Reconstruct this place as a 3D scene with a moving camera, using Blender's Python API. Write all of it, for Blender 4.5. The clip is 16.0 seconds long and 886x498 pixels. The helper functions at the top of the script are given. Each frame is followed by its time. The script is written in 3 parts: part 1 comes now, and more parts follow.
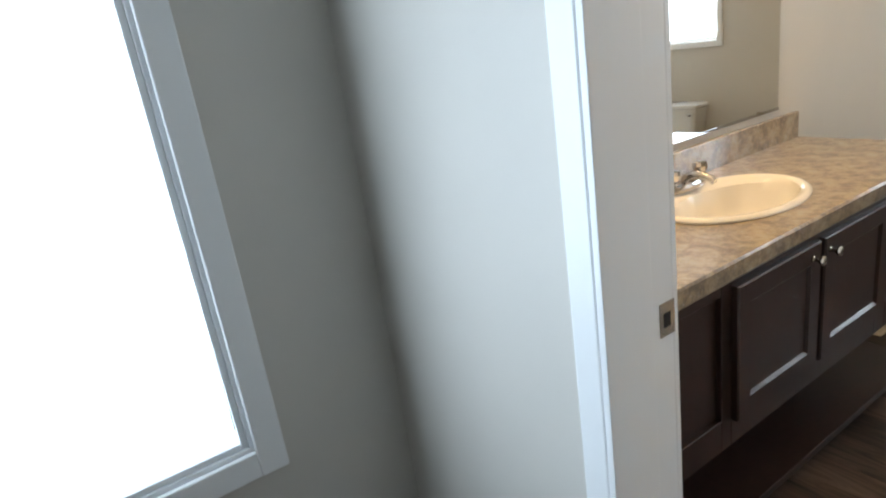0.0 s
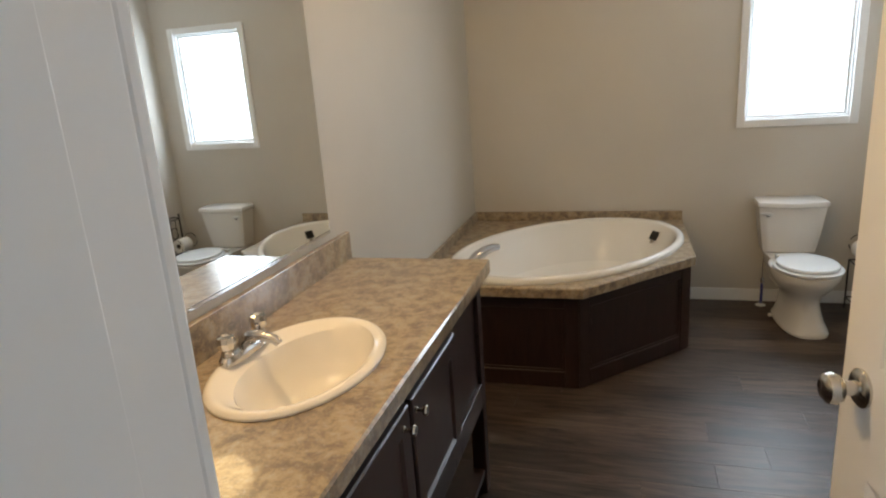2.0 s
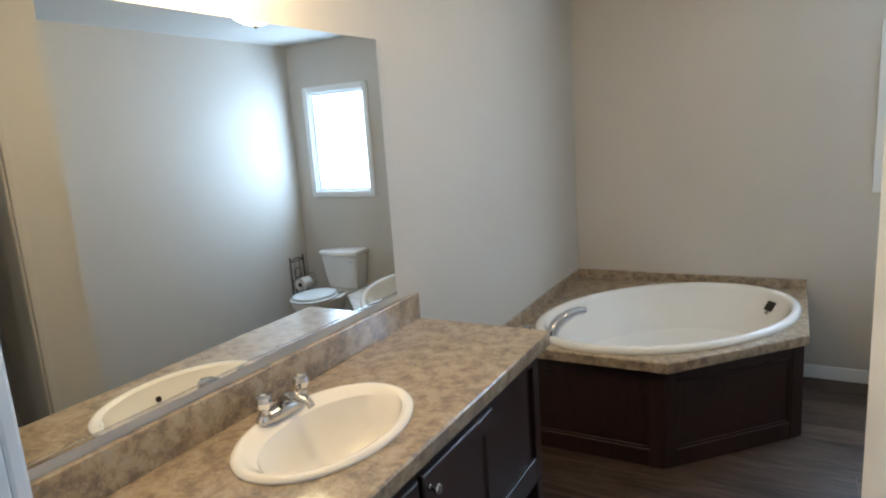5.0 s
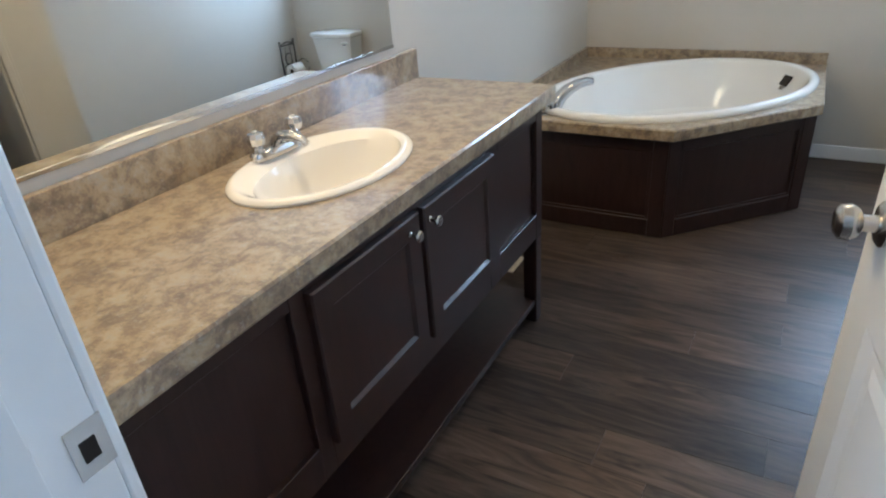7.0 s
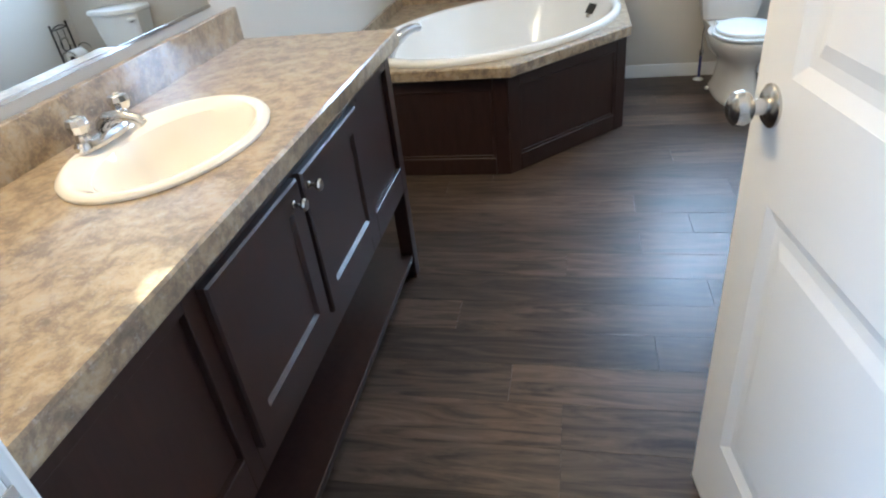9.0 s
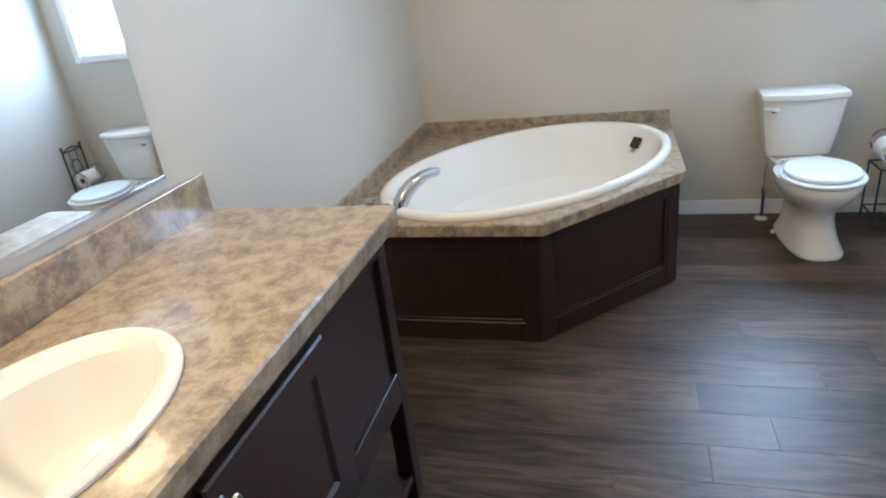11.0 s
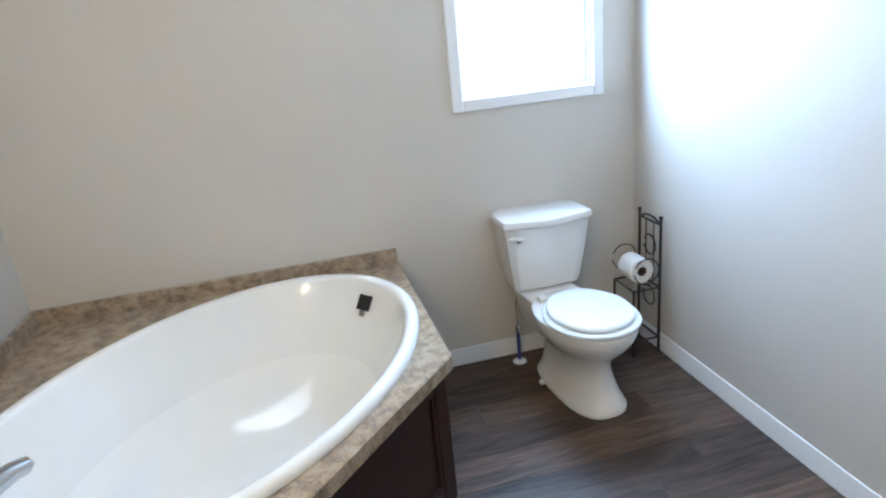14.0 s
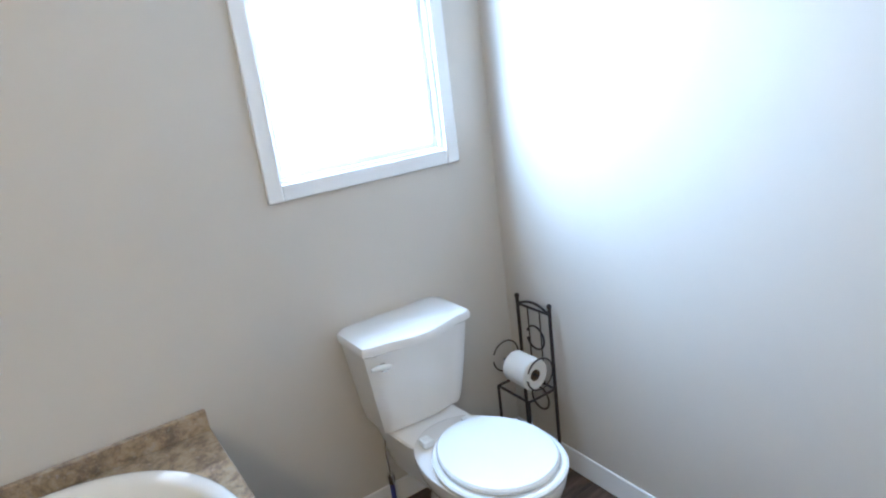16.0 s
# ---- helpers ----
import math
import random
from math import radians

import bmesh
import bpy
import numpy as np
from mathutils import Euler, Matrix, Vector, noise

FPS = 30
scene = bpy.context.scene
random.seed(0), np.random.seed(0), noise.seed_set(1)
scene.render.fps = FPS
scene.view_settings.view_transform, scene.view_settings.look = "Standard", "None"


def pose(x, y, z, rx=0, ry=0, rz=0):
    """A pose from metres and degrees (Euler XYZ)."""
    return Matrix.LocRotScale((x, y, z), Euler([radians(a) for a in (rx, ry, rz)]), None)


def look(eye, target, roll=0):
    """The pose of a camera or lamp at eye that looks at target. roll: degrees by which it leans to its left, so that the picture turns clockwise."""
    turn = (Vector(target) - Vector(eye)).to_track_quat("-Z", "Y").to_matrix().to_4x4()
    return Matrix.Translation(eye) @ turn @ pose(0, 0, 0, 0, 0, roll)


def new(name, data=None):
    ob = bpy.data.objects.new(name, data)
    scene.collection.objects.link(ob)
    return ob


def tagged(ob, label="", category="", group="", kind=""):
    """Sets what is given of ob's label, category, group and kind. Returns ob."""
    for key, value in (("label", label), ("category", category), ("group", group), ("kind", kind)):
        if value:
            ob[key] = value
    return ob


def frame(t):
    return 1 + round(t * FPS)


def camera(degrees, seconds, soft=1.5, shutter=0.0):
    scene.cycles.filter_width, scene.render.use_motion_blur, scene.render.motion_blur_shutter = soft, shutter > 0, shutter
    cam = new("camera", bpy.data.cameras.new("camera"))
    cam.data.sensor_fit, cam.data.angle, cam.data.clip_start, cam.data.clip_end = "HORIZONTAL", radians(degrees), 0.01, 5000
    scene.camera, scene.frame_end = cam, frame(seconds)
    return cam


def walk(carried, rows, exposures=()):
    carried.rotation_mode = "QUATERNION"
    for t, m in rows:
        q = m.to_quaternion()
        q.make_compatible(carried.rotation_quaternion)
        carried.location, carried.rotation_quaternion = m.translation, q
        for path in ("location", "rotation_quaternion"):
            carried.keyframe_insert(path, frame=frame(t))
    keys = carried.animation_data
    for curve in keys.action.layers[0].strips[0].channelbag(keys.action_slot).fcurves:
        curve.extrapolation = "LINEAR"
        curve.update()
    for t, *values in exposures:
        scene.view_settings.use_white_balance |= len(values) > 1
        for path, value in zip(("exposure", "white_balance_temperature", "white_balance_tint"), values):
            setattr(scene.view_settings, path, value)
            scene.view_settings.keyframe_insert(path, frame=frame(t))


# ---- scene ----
cam = camera(70.5, 16.0, 2.1)
PATH = [
    (0, (-0.164, 0.015, 1.417), (0.849, 1.622, 0.793), -8.6),
    (0.5, (0.013, 0.145, 1.396), (1.369, 1.467, 0.751), -8.2),
    (1, (0.148, 0.208, 1.42), (1.722, 1.275, 0.8), -6.8),
    (1.5, (0.25, 0.278, 1.444), (2.013, 1.035, 0.88), -5.3),
    (2, (0.288, 0.306, 1.484), (2.135, 0.865, 0.96), -4.0),
    (2.5, (0.433, 0.353, 1.521), (2.284, 0.942, 1.046), -1.9),
    (3, (0.367, 0.147, 1.563), (2.112, 1.062, 1.214), -3.2),
    (3.2, (0.36, 0.09, 1.593), (2.087, 1.055, 1.286), -3.7),
    (5.3, (0.392, 0.044, 1.565), (2.094, 1.007, 1.152), -3.6),
    (5.5, (0.403, 0.062, 1.525), (2.103, 1.012, 1.071), -3.2),
    (6, (0.389, 0.063, 1.492), (2.048, 1.02, 0.917), -3.3),
    (6.5, (0.388, 0.067, 1.435), (1.988, 1.002, 0.681), -3.7),
    (7, (0.385, 0.066, 1.37), (1.902, 0.975, 0.437), -4.5),
    (7.5, (0.376, 0.07, 1.323), (1.837, 0.927, 0.26), -5.3),
    (8, (0.364, 0.082, 1.289), (1.765, 0.899, 0.119), -8.9),
    (8.5, (0.367, 0.13, 1.291), (1.84, 0.732, 0.079), -8.7),
    (9, (0.398, 0.215, 1.317), (2.037, 0.627, 0.249), -7.1),
    (9.5, (0.48, 0.247, 1.335), (2.183, 0.568, 0.337), -5.7),
    (10, (0.664, 0.246, 1.349), (2.393, 0.655, 0.43), -6.5),
    (10.2, (0.717, 0.232, 1.376), (2.443, 0.700, 0.499), -6.2),
    (12.3, (1.478, 0.297, 1.388), (3.25, 0.815, 0.619), -7.3),
    (12.5, (1.552, 0.304, 1.389), (3.344, 0.687, 0.588), -6.0),
    (13, (1.722, 0.305, 1.396), (3.583, 0.272, 0.665), -4.4),
    (13.5, (1.866, 0.346, 1.398), (3.704, 0.063, 0.662), -4.3),
    (14, (2.037, 0.296, 1.4), (3.878, -0.112, 0.733), -5.8),
    (14.5, (2.21, 0.265, 1.411), (4.069, -0.123, 0.786), -5.2),
    (15, (2.435, 0.286, 1.398), (4.235, -0.381, 0.838), -6.0),
    (15.5, (2.626, 0.24, 1.411), (4.344, -0.566, 0.78), -6.6),
    (16, (2.75, 0.189, 1.402), (4.368, -0.833, 0.822), -7.3),
]
EXPOSURES = [
    (0.0, -0.78, 6500, 9), (0.5, -1.32, 6700, 9), (1.0, -1.3, 6300, 9), (1.5, -1.25, 6200, 10), (2.0, -1.1, 6500, 10), (3.0, -0.95, 6150, 8),
    (5.5, -0.95, 5200, 6), (7.5, -0.4, 5000, 5), (8.5, -0.08, 4950, 5), (10.0, -0.38, 5100, 5), (12.5, -0.15, 4950, 7), (13.0, -0.2, 4950, 7), (14.5, -0.22, 4850, 7), (16.0, -0.35, 4900, 8),
]
walk(cam, [(t, look(eye, target, roll)) for t, eye, target, roll in PATH], EXPOSURES)



# ---- world, sun, lamps ----
world = bpy.data.worlds.new("sky")
scene.world = world
world.use_nodes = True
sky = world.node_tree.nodes.new("ShaderNodeTexSky")
sky.sky_type, sky.sun_disc = "NISHITA", False
sky.sun_elevation, sky.sun_rotation = radians(42), radians(200)
world.node_tree.links.new(sky.outputs[0], world.node_tree.nodes["Background"].inputs[0])
world.node_tree.nodes["Background"].inputs[1].default_value = 0.12


def lamp(name, kind, m, power, color, **sizes):
    data = bpy.data.lights.new(name, kind)
    data.energy, data.color = power, color
    for key, value in sizes.items():
        if key == "size":
            data.size = value
        elif key == "size_y":
            data.shape, data.size_y = "RECTANGLE", value
        elif key == "radius":
            data.shadow_soft_size = value
        elif key == "angle":
            data.angle = value
    ob = new(name, data)
    ob.matrix_world = m
    return ob


NORTH, EAST, SOUTH, WEST, WEST_OUT, TOP = 1.30, 4.40, -1.095, 0.605, 0.452, 2.30
WIN = (-0.908, -0.358, 1.124, 1.922)      # east window: y, y, z, z
BED = (-1.22, 0.078, 0.612, 2.03)          # bedroom window: x, x, z, z
DOORWAY = (-0.250, 0.588, 2.035)
lamp("sun", "SUN", look((0, 0, 10), (-3, 8.0, 0)), 3.0, (1, 0.95, 0.88), angle=radians(0.5))
lamp("east_window_skylight", "AREA", look((4.495, -0.634, 1.518), (0, -0.634, 1.44)), 46, (0.76, 0.89, 1.0), size=0.53, size_y=0.78)
lamp("bedroom_window_skylight", "AREA", look((-0.571, 1.40, 1.32), (-0.571, 0, 1.2)), 54, (0.70, 0.85, 1.0), size=1.28, size_y=1.48)
lamp("vanity_bulb", "POINT", pose(1.46, 1.17, 2.09), 42, (1.0, 0.66, 0.32), radius=0.05)
lamp("ceiling_bulb", "POINT", pose(2.72, 0.26, 2.185), 5, (1.0, 0.80, 0.56), radius=0.07)


# ---- materials ----
def material(name, rough=0.5, metal=0.0, **more):
    m = bpy.data.materials.new(name)
    m.use_nodes = True
    b = m.node_tree.nodes["Principled BSDF"]
    b.inputs["Roughness"].default_value, b.inputs["Metallic"].default_value = rough, metal
    for key, value in more.items():
        b.inputs[key.replace("_", " ")].default_value = value
    return m, m.node_tree, b


def mapped(nt, scale=(1, 1, 1)):
    co, mp = nt.nodes.new("ShaderNodeTexCoord"), nt.nodes.new("ShaderNodeMapping")
    mp.inputs["Scale"].default_value = scale
    nt.links.new(co.outputs["Object"], mp.inputs["Vector"])
    return mp.outputs["Vector"]


def noise_tex(nt, vec, scale, detail=4, rough=0.55, warp=0.0):
    n = nt.nodes.new("ShaderNodeTexNoise")
    n.inputs["Scale"].default_value, n.inputs["Detail"].default_value = scale, detail
    n.inputs["Roughness"].default_value, n.inputs["Distortion"].default_value = rough, warp
    if vec:
        nt.links.new(vec, n.inputs["Vector"])
    return n.outputs["Fac"]


def ramp(nt, fac, stops):
    r = nt.nodes.new("ShaderNodeValToRGB")
    while len(r.color_ramp.elements) < len(stops):
        r.color_ramp.elements.new(0.5)
    for e, (p, c) in zip(r.color_ramp.elements, stops):
        e.position, e.color = p, (*c, 1)
    nt.links.new(fac, r.inputs[0])
    return r.outputs[0]


def mix(nt, fac, a, b, blend="MIX"):
    m = nt.nodes.new("ShaderNodeMixRGB")
    m.blend_type = blend
    for sock, v in ((m.inputs[0], fac), (m.inputs[1], a), (m.inputs[2], b)):
        if isinstance(v, (int, float)):
            sock.default_value = v
        elif isinstance(v, tuple):
            sock.default_value = (*v, 1)
        else:
            nt.links.new(v, sock)
    return m.outputs[0]


def bump(nt, b, height, strength, distance=0.002):
    n = nt.nodes.new("ShaderNodeBump")
    n.inputs["Strength"].default_value, n.inputs["Distance"].default_value = strength, distance
    nt.links.new(height, n.inputs["Height"])
    nt.links.new(n.outputs[0], b.inputs["Normal"])


def painted(name, color, rough=0.6, grain=90, depth=0.12, vary=0.04):
    m, nt, b = material(name, rough)
    v = mapped(nt)
    low = tuple(c * (1 - vary) for c in color)
    nt.links.new(ramp(nt, noise_tex(nt, v, 2.2, 5), [(0.3, low), (0.7, color)]), b.inputs["Base Color"])
    bump(nt, b, noise_tex(nt, v, grain, 3), depth, 0.001)
    return m


M_WALL = painted("wall_paint", (0.58, 0.552, 0.508), 0.55, 120, 0.25)
M_CEIL = painted("ceiling_paint", (0.66, 0.65, 0.62), 0.8, 70, 0.5)
M_TRIM = painted("white_trim", (0.80, 0.81, 0.82), 0.35, 60, 0.05, 0.02)
M_DOOR = painted("white_door_paint", (0.80, 0.80, 0.80), 0.38, 140, 0.10, 0.02)
M_VINYL = painted("white_window_vinyl", (0.82, 0.84, 0.86), 0.3, 40, 0.02, 0.01)
M_CARPET = painted("brown_carpet", (0.10, 0.08, 0.065), 0.95, 300, 1.0, 0.2)
M_GROUND = painted("grass_ground", (0.10, 0.12, 0.05), 0.9, 20, 1.0, 0.3)
M_SIDING = painted("siding", (0.5, 0.5, 0.48), 0.6)


def porcelain(name, color, rough=0.08):
    m, nt, b = material(name, rough, Coat_Weight=0.3, Coat_Roughness=0.04)
    v = mapped(nt)
    low = tuple(c * 0.97 for c in color)
    nt.links.new(ramp(nt, noise_tex(nt, v, 3, 3), [(0.35, low), (0.65, color)]), b.inputs["Base Color"])
    return m


M_SINK = porcelain("bone_porcelain_sink", (0.83, 0.805, 0.765), 0.05)
M_TUB = porcelain("biscuit_tub_acrylic", (0.83, 0.82, 0.795), 0.13)
M_TUB_FLOOR = porcelain("matt_tub_floor_acrylic", (0.83, 0.82, 0.795), 0.8)
M_TUB_FLOOR.node_tree.nodes["Principled BSDF"].inputs["Coat Weight"].default_value = 0.0
M_TUB_FLOOR.node_tree.nodes["Principled BSDF"].inputs["Specular IOR Level"].default_value = 0.2
M_TOILET = porcelain("white_porcelain", (0.80, 0.80, 0.80))
M_SEAT = porcelain("white_seat_plastic", (0.80, 0.83, 0.85), 0.22)
M_CHROME, _nt, _b = material("chrome", 0.08, 1.0, Base_Color=(0.62, 0.62, 0.64, 1))
M_NICKEL, _nt, _b = material("brushed_nickel", 0.24, 1.0, Base_Color=(0.58, 0.56, 0.53, 1))
M_IRON, _nt, _b = material("dark_wrought_iron", 0.45, 0.6, Base_Color=(0.05, 0.045, 0.05, 1))
M_PAPER = painted("toilet_paper", (0.80, 0.80, 0.79), 0.95, 200, 0.5, 0.03)
M_CARD, _nt, _b = material("cardboard_core", 0.9, 0.0, Base_Color=(0.12, 0.085, 0.055, 1))
M_BLACK, _nt, _b = material("black_plastic", 0.35, 0.0, Base_Color=(0.02, 0.018, 0.017, 1))
M_BLUE, _nt, _b = material("blue_supply_hose", 0.4, 0.0, Base_Color=(0.04, 0.05, 0.22, 1))
M_REGISTER = painted("beige_register_enamel", (0.60, 0.52, 0.40), 0.4, 60, 0.05, 0.03)
# near-black colour that stands in for the shade inside holes and slots
M_HOLE, _nt, _b = material("hole_shade", 0.9, 0.0, Base_Color=(0.02, 0.015, 0.012, 1))
M_RED, _nt, _b = material("clear_acrylic_knob", 0.05, 0.0, Base_Color=(0.9, 0.9, 0.9, 1), Transmission_Weight=0.6, IOR=1.45)
M_MIRROR, _nt, _b = material("mirror_silver", 0.015, 1.0, Base_Color=(0.86, 0.88, 0.87, 1))
M_GLASS, _nt, _b = material("window_glass", 0.0, 0.0, Base_Color=(1, 1, 1, 1), Transmission_Weight=1.0, IOR=1.45)
M_SHADE, _nt, _b = material("frosted_shade_glass", 0.4, 0.0, Base_Color=(0.9, 0.86, 0.78, 1), Emission_Color=(1.0, 0.70, 0.34, 1), Emission_Strength=20.0)


def laminate(name):
    m, nt, b = material(name, 0.30, Coat_Weight=0.7, Coat_Roughness=0.055)
    v = mapped(nt)
    big = noise_tex(nt, v, 19, 9, 0.72, 0.25)
    c = ramp(nt, big, [(0.35, (0.15, 0.115, 0.088)), (0.45, (0.245, 0.186, 0.130)), (0.51, (0.34, 0.262, 0.168)), (0.57, (0.405, 0.322, 0.218)), (0.66, (0.38, 0.335, 0.275))])
    spots = noise_tex(nt, v, 36, 6, 0.74, 0.5)
    c = mix(nt, ramp(nt, spots, [(0.53, (0, 0, 0)), (0.63, (0.42, 0.42, 0.42))]), c, (0.15, 0.118, 0.095))
    c = mix(nt, ramp(nt, noise_tex(nt, v, 85, 5, 0.75, 0.1), [(0.55, (0, 0, 0)), (0.68, (0.6, 0.6, 0.6))]), c, (0.42, 0.395, 0.36))
    nt.links.new(c, b.inputs["Base Color"])
    bump(nt, b, noise_tex(nt, v, 180, 2), 0.03, 0.0005)
    return m


M_LAM = laminate("stone_pattern_laminate")


def wood(name, dark, light, rough, stretch, bumpiness=0.1, per_piece=False):
    m, nt, b = material(name, rough)
    v = mapped(nt, stretch)
    if per_piece:
        info, add = nt.nodes.new("ShaderNodeObjectInfo"), nt.nodes.new("ShaderNodeVectorMath")
        mul = nt.nodes.new("ShaderNodeMath")
        mul.operation, mul.inputs[1].default_value = "MULTIPLY", 37.0
        nt.links.new(info.outputs["Random"], mul.inputs[0])
        nt.links.new(v, add.inputs[0])
        nt.links.new(mul.outputs[0], add.inputs[1])
        v = add.outputs[0]
    grain = noise_tex(nt, v, 5 if per_piece else 7, 8, 0.66 if per_piece else 0.70, 1.6 if per_piece else 0.8)
    c = ramp(nt, grain, [(0.32, dark), (0.68, light)])
    if per_piece:
        c = mix(nt, 0.75, c, ramp(nt, info.outputs["Random"], [(0.0, (0.50, 0.49, 0.50)), (0.35, (0.80, 0.78, 0.77)), (0.65, (1.0, 0.97, 0.93)), (1.0, (1.5, 1.38, 1.26))]), "MULTIPLY")
    nt.links.new(c, b.inputs["Base Color"])
    bump(nt, b, grain, bumpiness, 0.001)
    r = nt.nodes.new("ShaderNodeMapRange")
    r.inputs[3].default_value, r.inputs[4].default_value = rough * 0.8, rough * 1.25
    nt.links.new(grain, r.inputs[0])
    nt.links.new(r.outputs[0], b.inputs["Roughness"])
    return m


M_ESP = wood("espresso_wood", (0.016, 0.0065, 0.005), (0.034, 0.0148, 0.0115), 0.38, (6, 6, 0.8))
M_PLANK = wood("greybrown_vinyl_plank", (0.022, 0.0150, 0.0120), (0.114, 0.081, 0.061), 0.40, (4.2, 0.5, 4), 0.12, True)
M_UNDER, _nt, _b = material("dark_floor_underlay", 0.9, 0.0, Base_Color=(0.018, 0.013, 0.011, 1))
M_PLANK.node_tree.nodes["Principled BSDF"].inputs["Specular IOR Level"].default_value = 0.27


# ---- builders ----
def origin(ob):
    at = Vector((0, 0, 0))
    while ob:
        at, ob = at + ob.location, ob.parent
    return at


def thing(name, at, label, category, group=""):
    ob = new(name)
    ob.location = at
    ob.empty_display_size = 0.1
    return tagged(ob, label, category, group)


def part(name, bm, mat, parent=None, label="", smooth=False):
    """A mesh in world coordinates, put under its parent."""
    if parent:
        bmesh.ops.translate(bm, verts=bm.verts, vec=-origin(parent))
    bmesh.ops.recalc_face_normals(bm, faces=bm.faces)
    me = bpy.data.meshes.new(name)
    bm.to_mesh(me)
    bm.free()
    me.materials.append(mat)
    if smooth:
        me.shade_smooth()
        me.set_sharp_from_angle(angle=radians(35))
    ob = new(name, me)
    ob.parent = parent
    if label:
        ob["label"] = label
    return ob


def box(bm, x0, x1, y0, y1, z0, z1, bevel=0.0, seg=2):
    geo = bmesh.ops.create_cube(bm, size=1.0)
    vs = geo["verts"]
    for v in vs:
        v.co = Vector(((x0 + x1) / 2 + v.co.x * (x1 - x0), (y0 + y1) / 2 + v.co.y * (y1 - y0), (z0 + z1) / 2 + v.co.z * (z1 - z0)))
    if bevel:
        es = list({e for v in vs for e in v.link_edges})
        bmesh.ops.bevel(bm, geom=es, offset=bevel, segments=seg, affect="EDGES", profile=0.5)
    return bm


def one_box(*a, **k):
    return box(bmesh.new(), *a, **k)


def loft(bm, rings, cap_low=True, cap_high=True):
    loops = [[bm.verts.new(p) for p in ring] for ring in rings]
    for a, b in zip(loops, loops[1:]):
        n = len(a)
        for i in range(n):
            bm.faces.new((a[i], a[(i + 1) % n], b[(i + 1) % n], b[i]))
    if cap_low:
        bm.faces.new(loops[0][::-1])
    if cap_high:
        bm.faces.new(loops[-1])
    return bm


def oval(cx, cy, z, a, b, turn=0.0, n=48, power=2.0, tilt=0.0):
    pts, c, s = [], math.cos(turn), math.sin(turn)
    for i in range(n):
        t = 2 * math.pi * i / n
        u = a * math.copysign(abs(math.cos(t)) ** (2 / power), math.cos(t))
        v = b * math.copysign(abs(math.sin(t)) ** (2 / power), math.sin(t))
        pts.append((cx + u * c - v * s, cy + u * s + v * c, z + tilt * u))
    return pts


def tube(bm, points, radius, n=8):
    """A round bar through the points; radius: one number or one for each point."""
    pts = [Vector(p) for p in points]
    rad = radius if isinstance(radius, (list, tuple)) else [radius] * len(pts)
    rings, side = [], None
    for i, p in enumerate(pts):
        d = (pts[min(i + 1, len(pts) - 1)] - pts[max(i - 1, 0)]).normalized()
        if side is None:
            side = d.orthogonal().normalized()
        side = (side - d * side.dot(d)).normalized()
        up = d.cross(side)
        rings.append([p + rad[i] * (side * math.cos(2 * math.pi * k / n) + up * math.sin(2 * math.pi * k / n)) for k in range(n)])
    return loft(bm, rings)


def circle_points(c, r, axis_u, axis_v, n=20, turn=1.0, start=0.0):
    c, u, v = Vector(c), Vector(axis_u), Vector(axis_v)
    return [c + u * r * math.cos(start + turn * 2 * math.pi * k / n) + v * r * math.sin(start + turn * 2 * math.pi * k / n) for k in range(n + 1)]


def ball(bm, at, rx, ry=None, rz=None, seg=20):
    geo = bmesh.ops.create_uvsphere(bm, u_segments=seg, v_segments=seg // 2, radius=1.0)
    for v in geo["verts"]:
        v.co = Vector((at[0] + v.co.x * rx, at[1] + v.co.y * (ry or rx), at[2] + v.co.z * (rz or rx)))
    return bm


def turned(bm, base, axis, profile, n=20):
    """A turned piece: profile of (distance along the axis, radius)."""
    base, axis = Vector(base), Vector(axis).normalized()
    u = axis.orthogonal().normalized()
    v = axis.cross(u)
    rings = [[base + axis * h + r * (u * math.cos(2 * math.pi * k / n) + v * math.sin(2 * math.pi * k / n)) for k in range(n)] for h, r in profile]
    return loft(bm, rings)


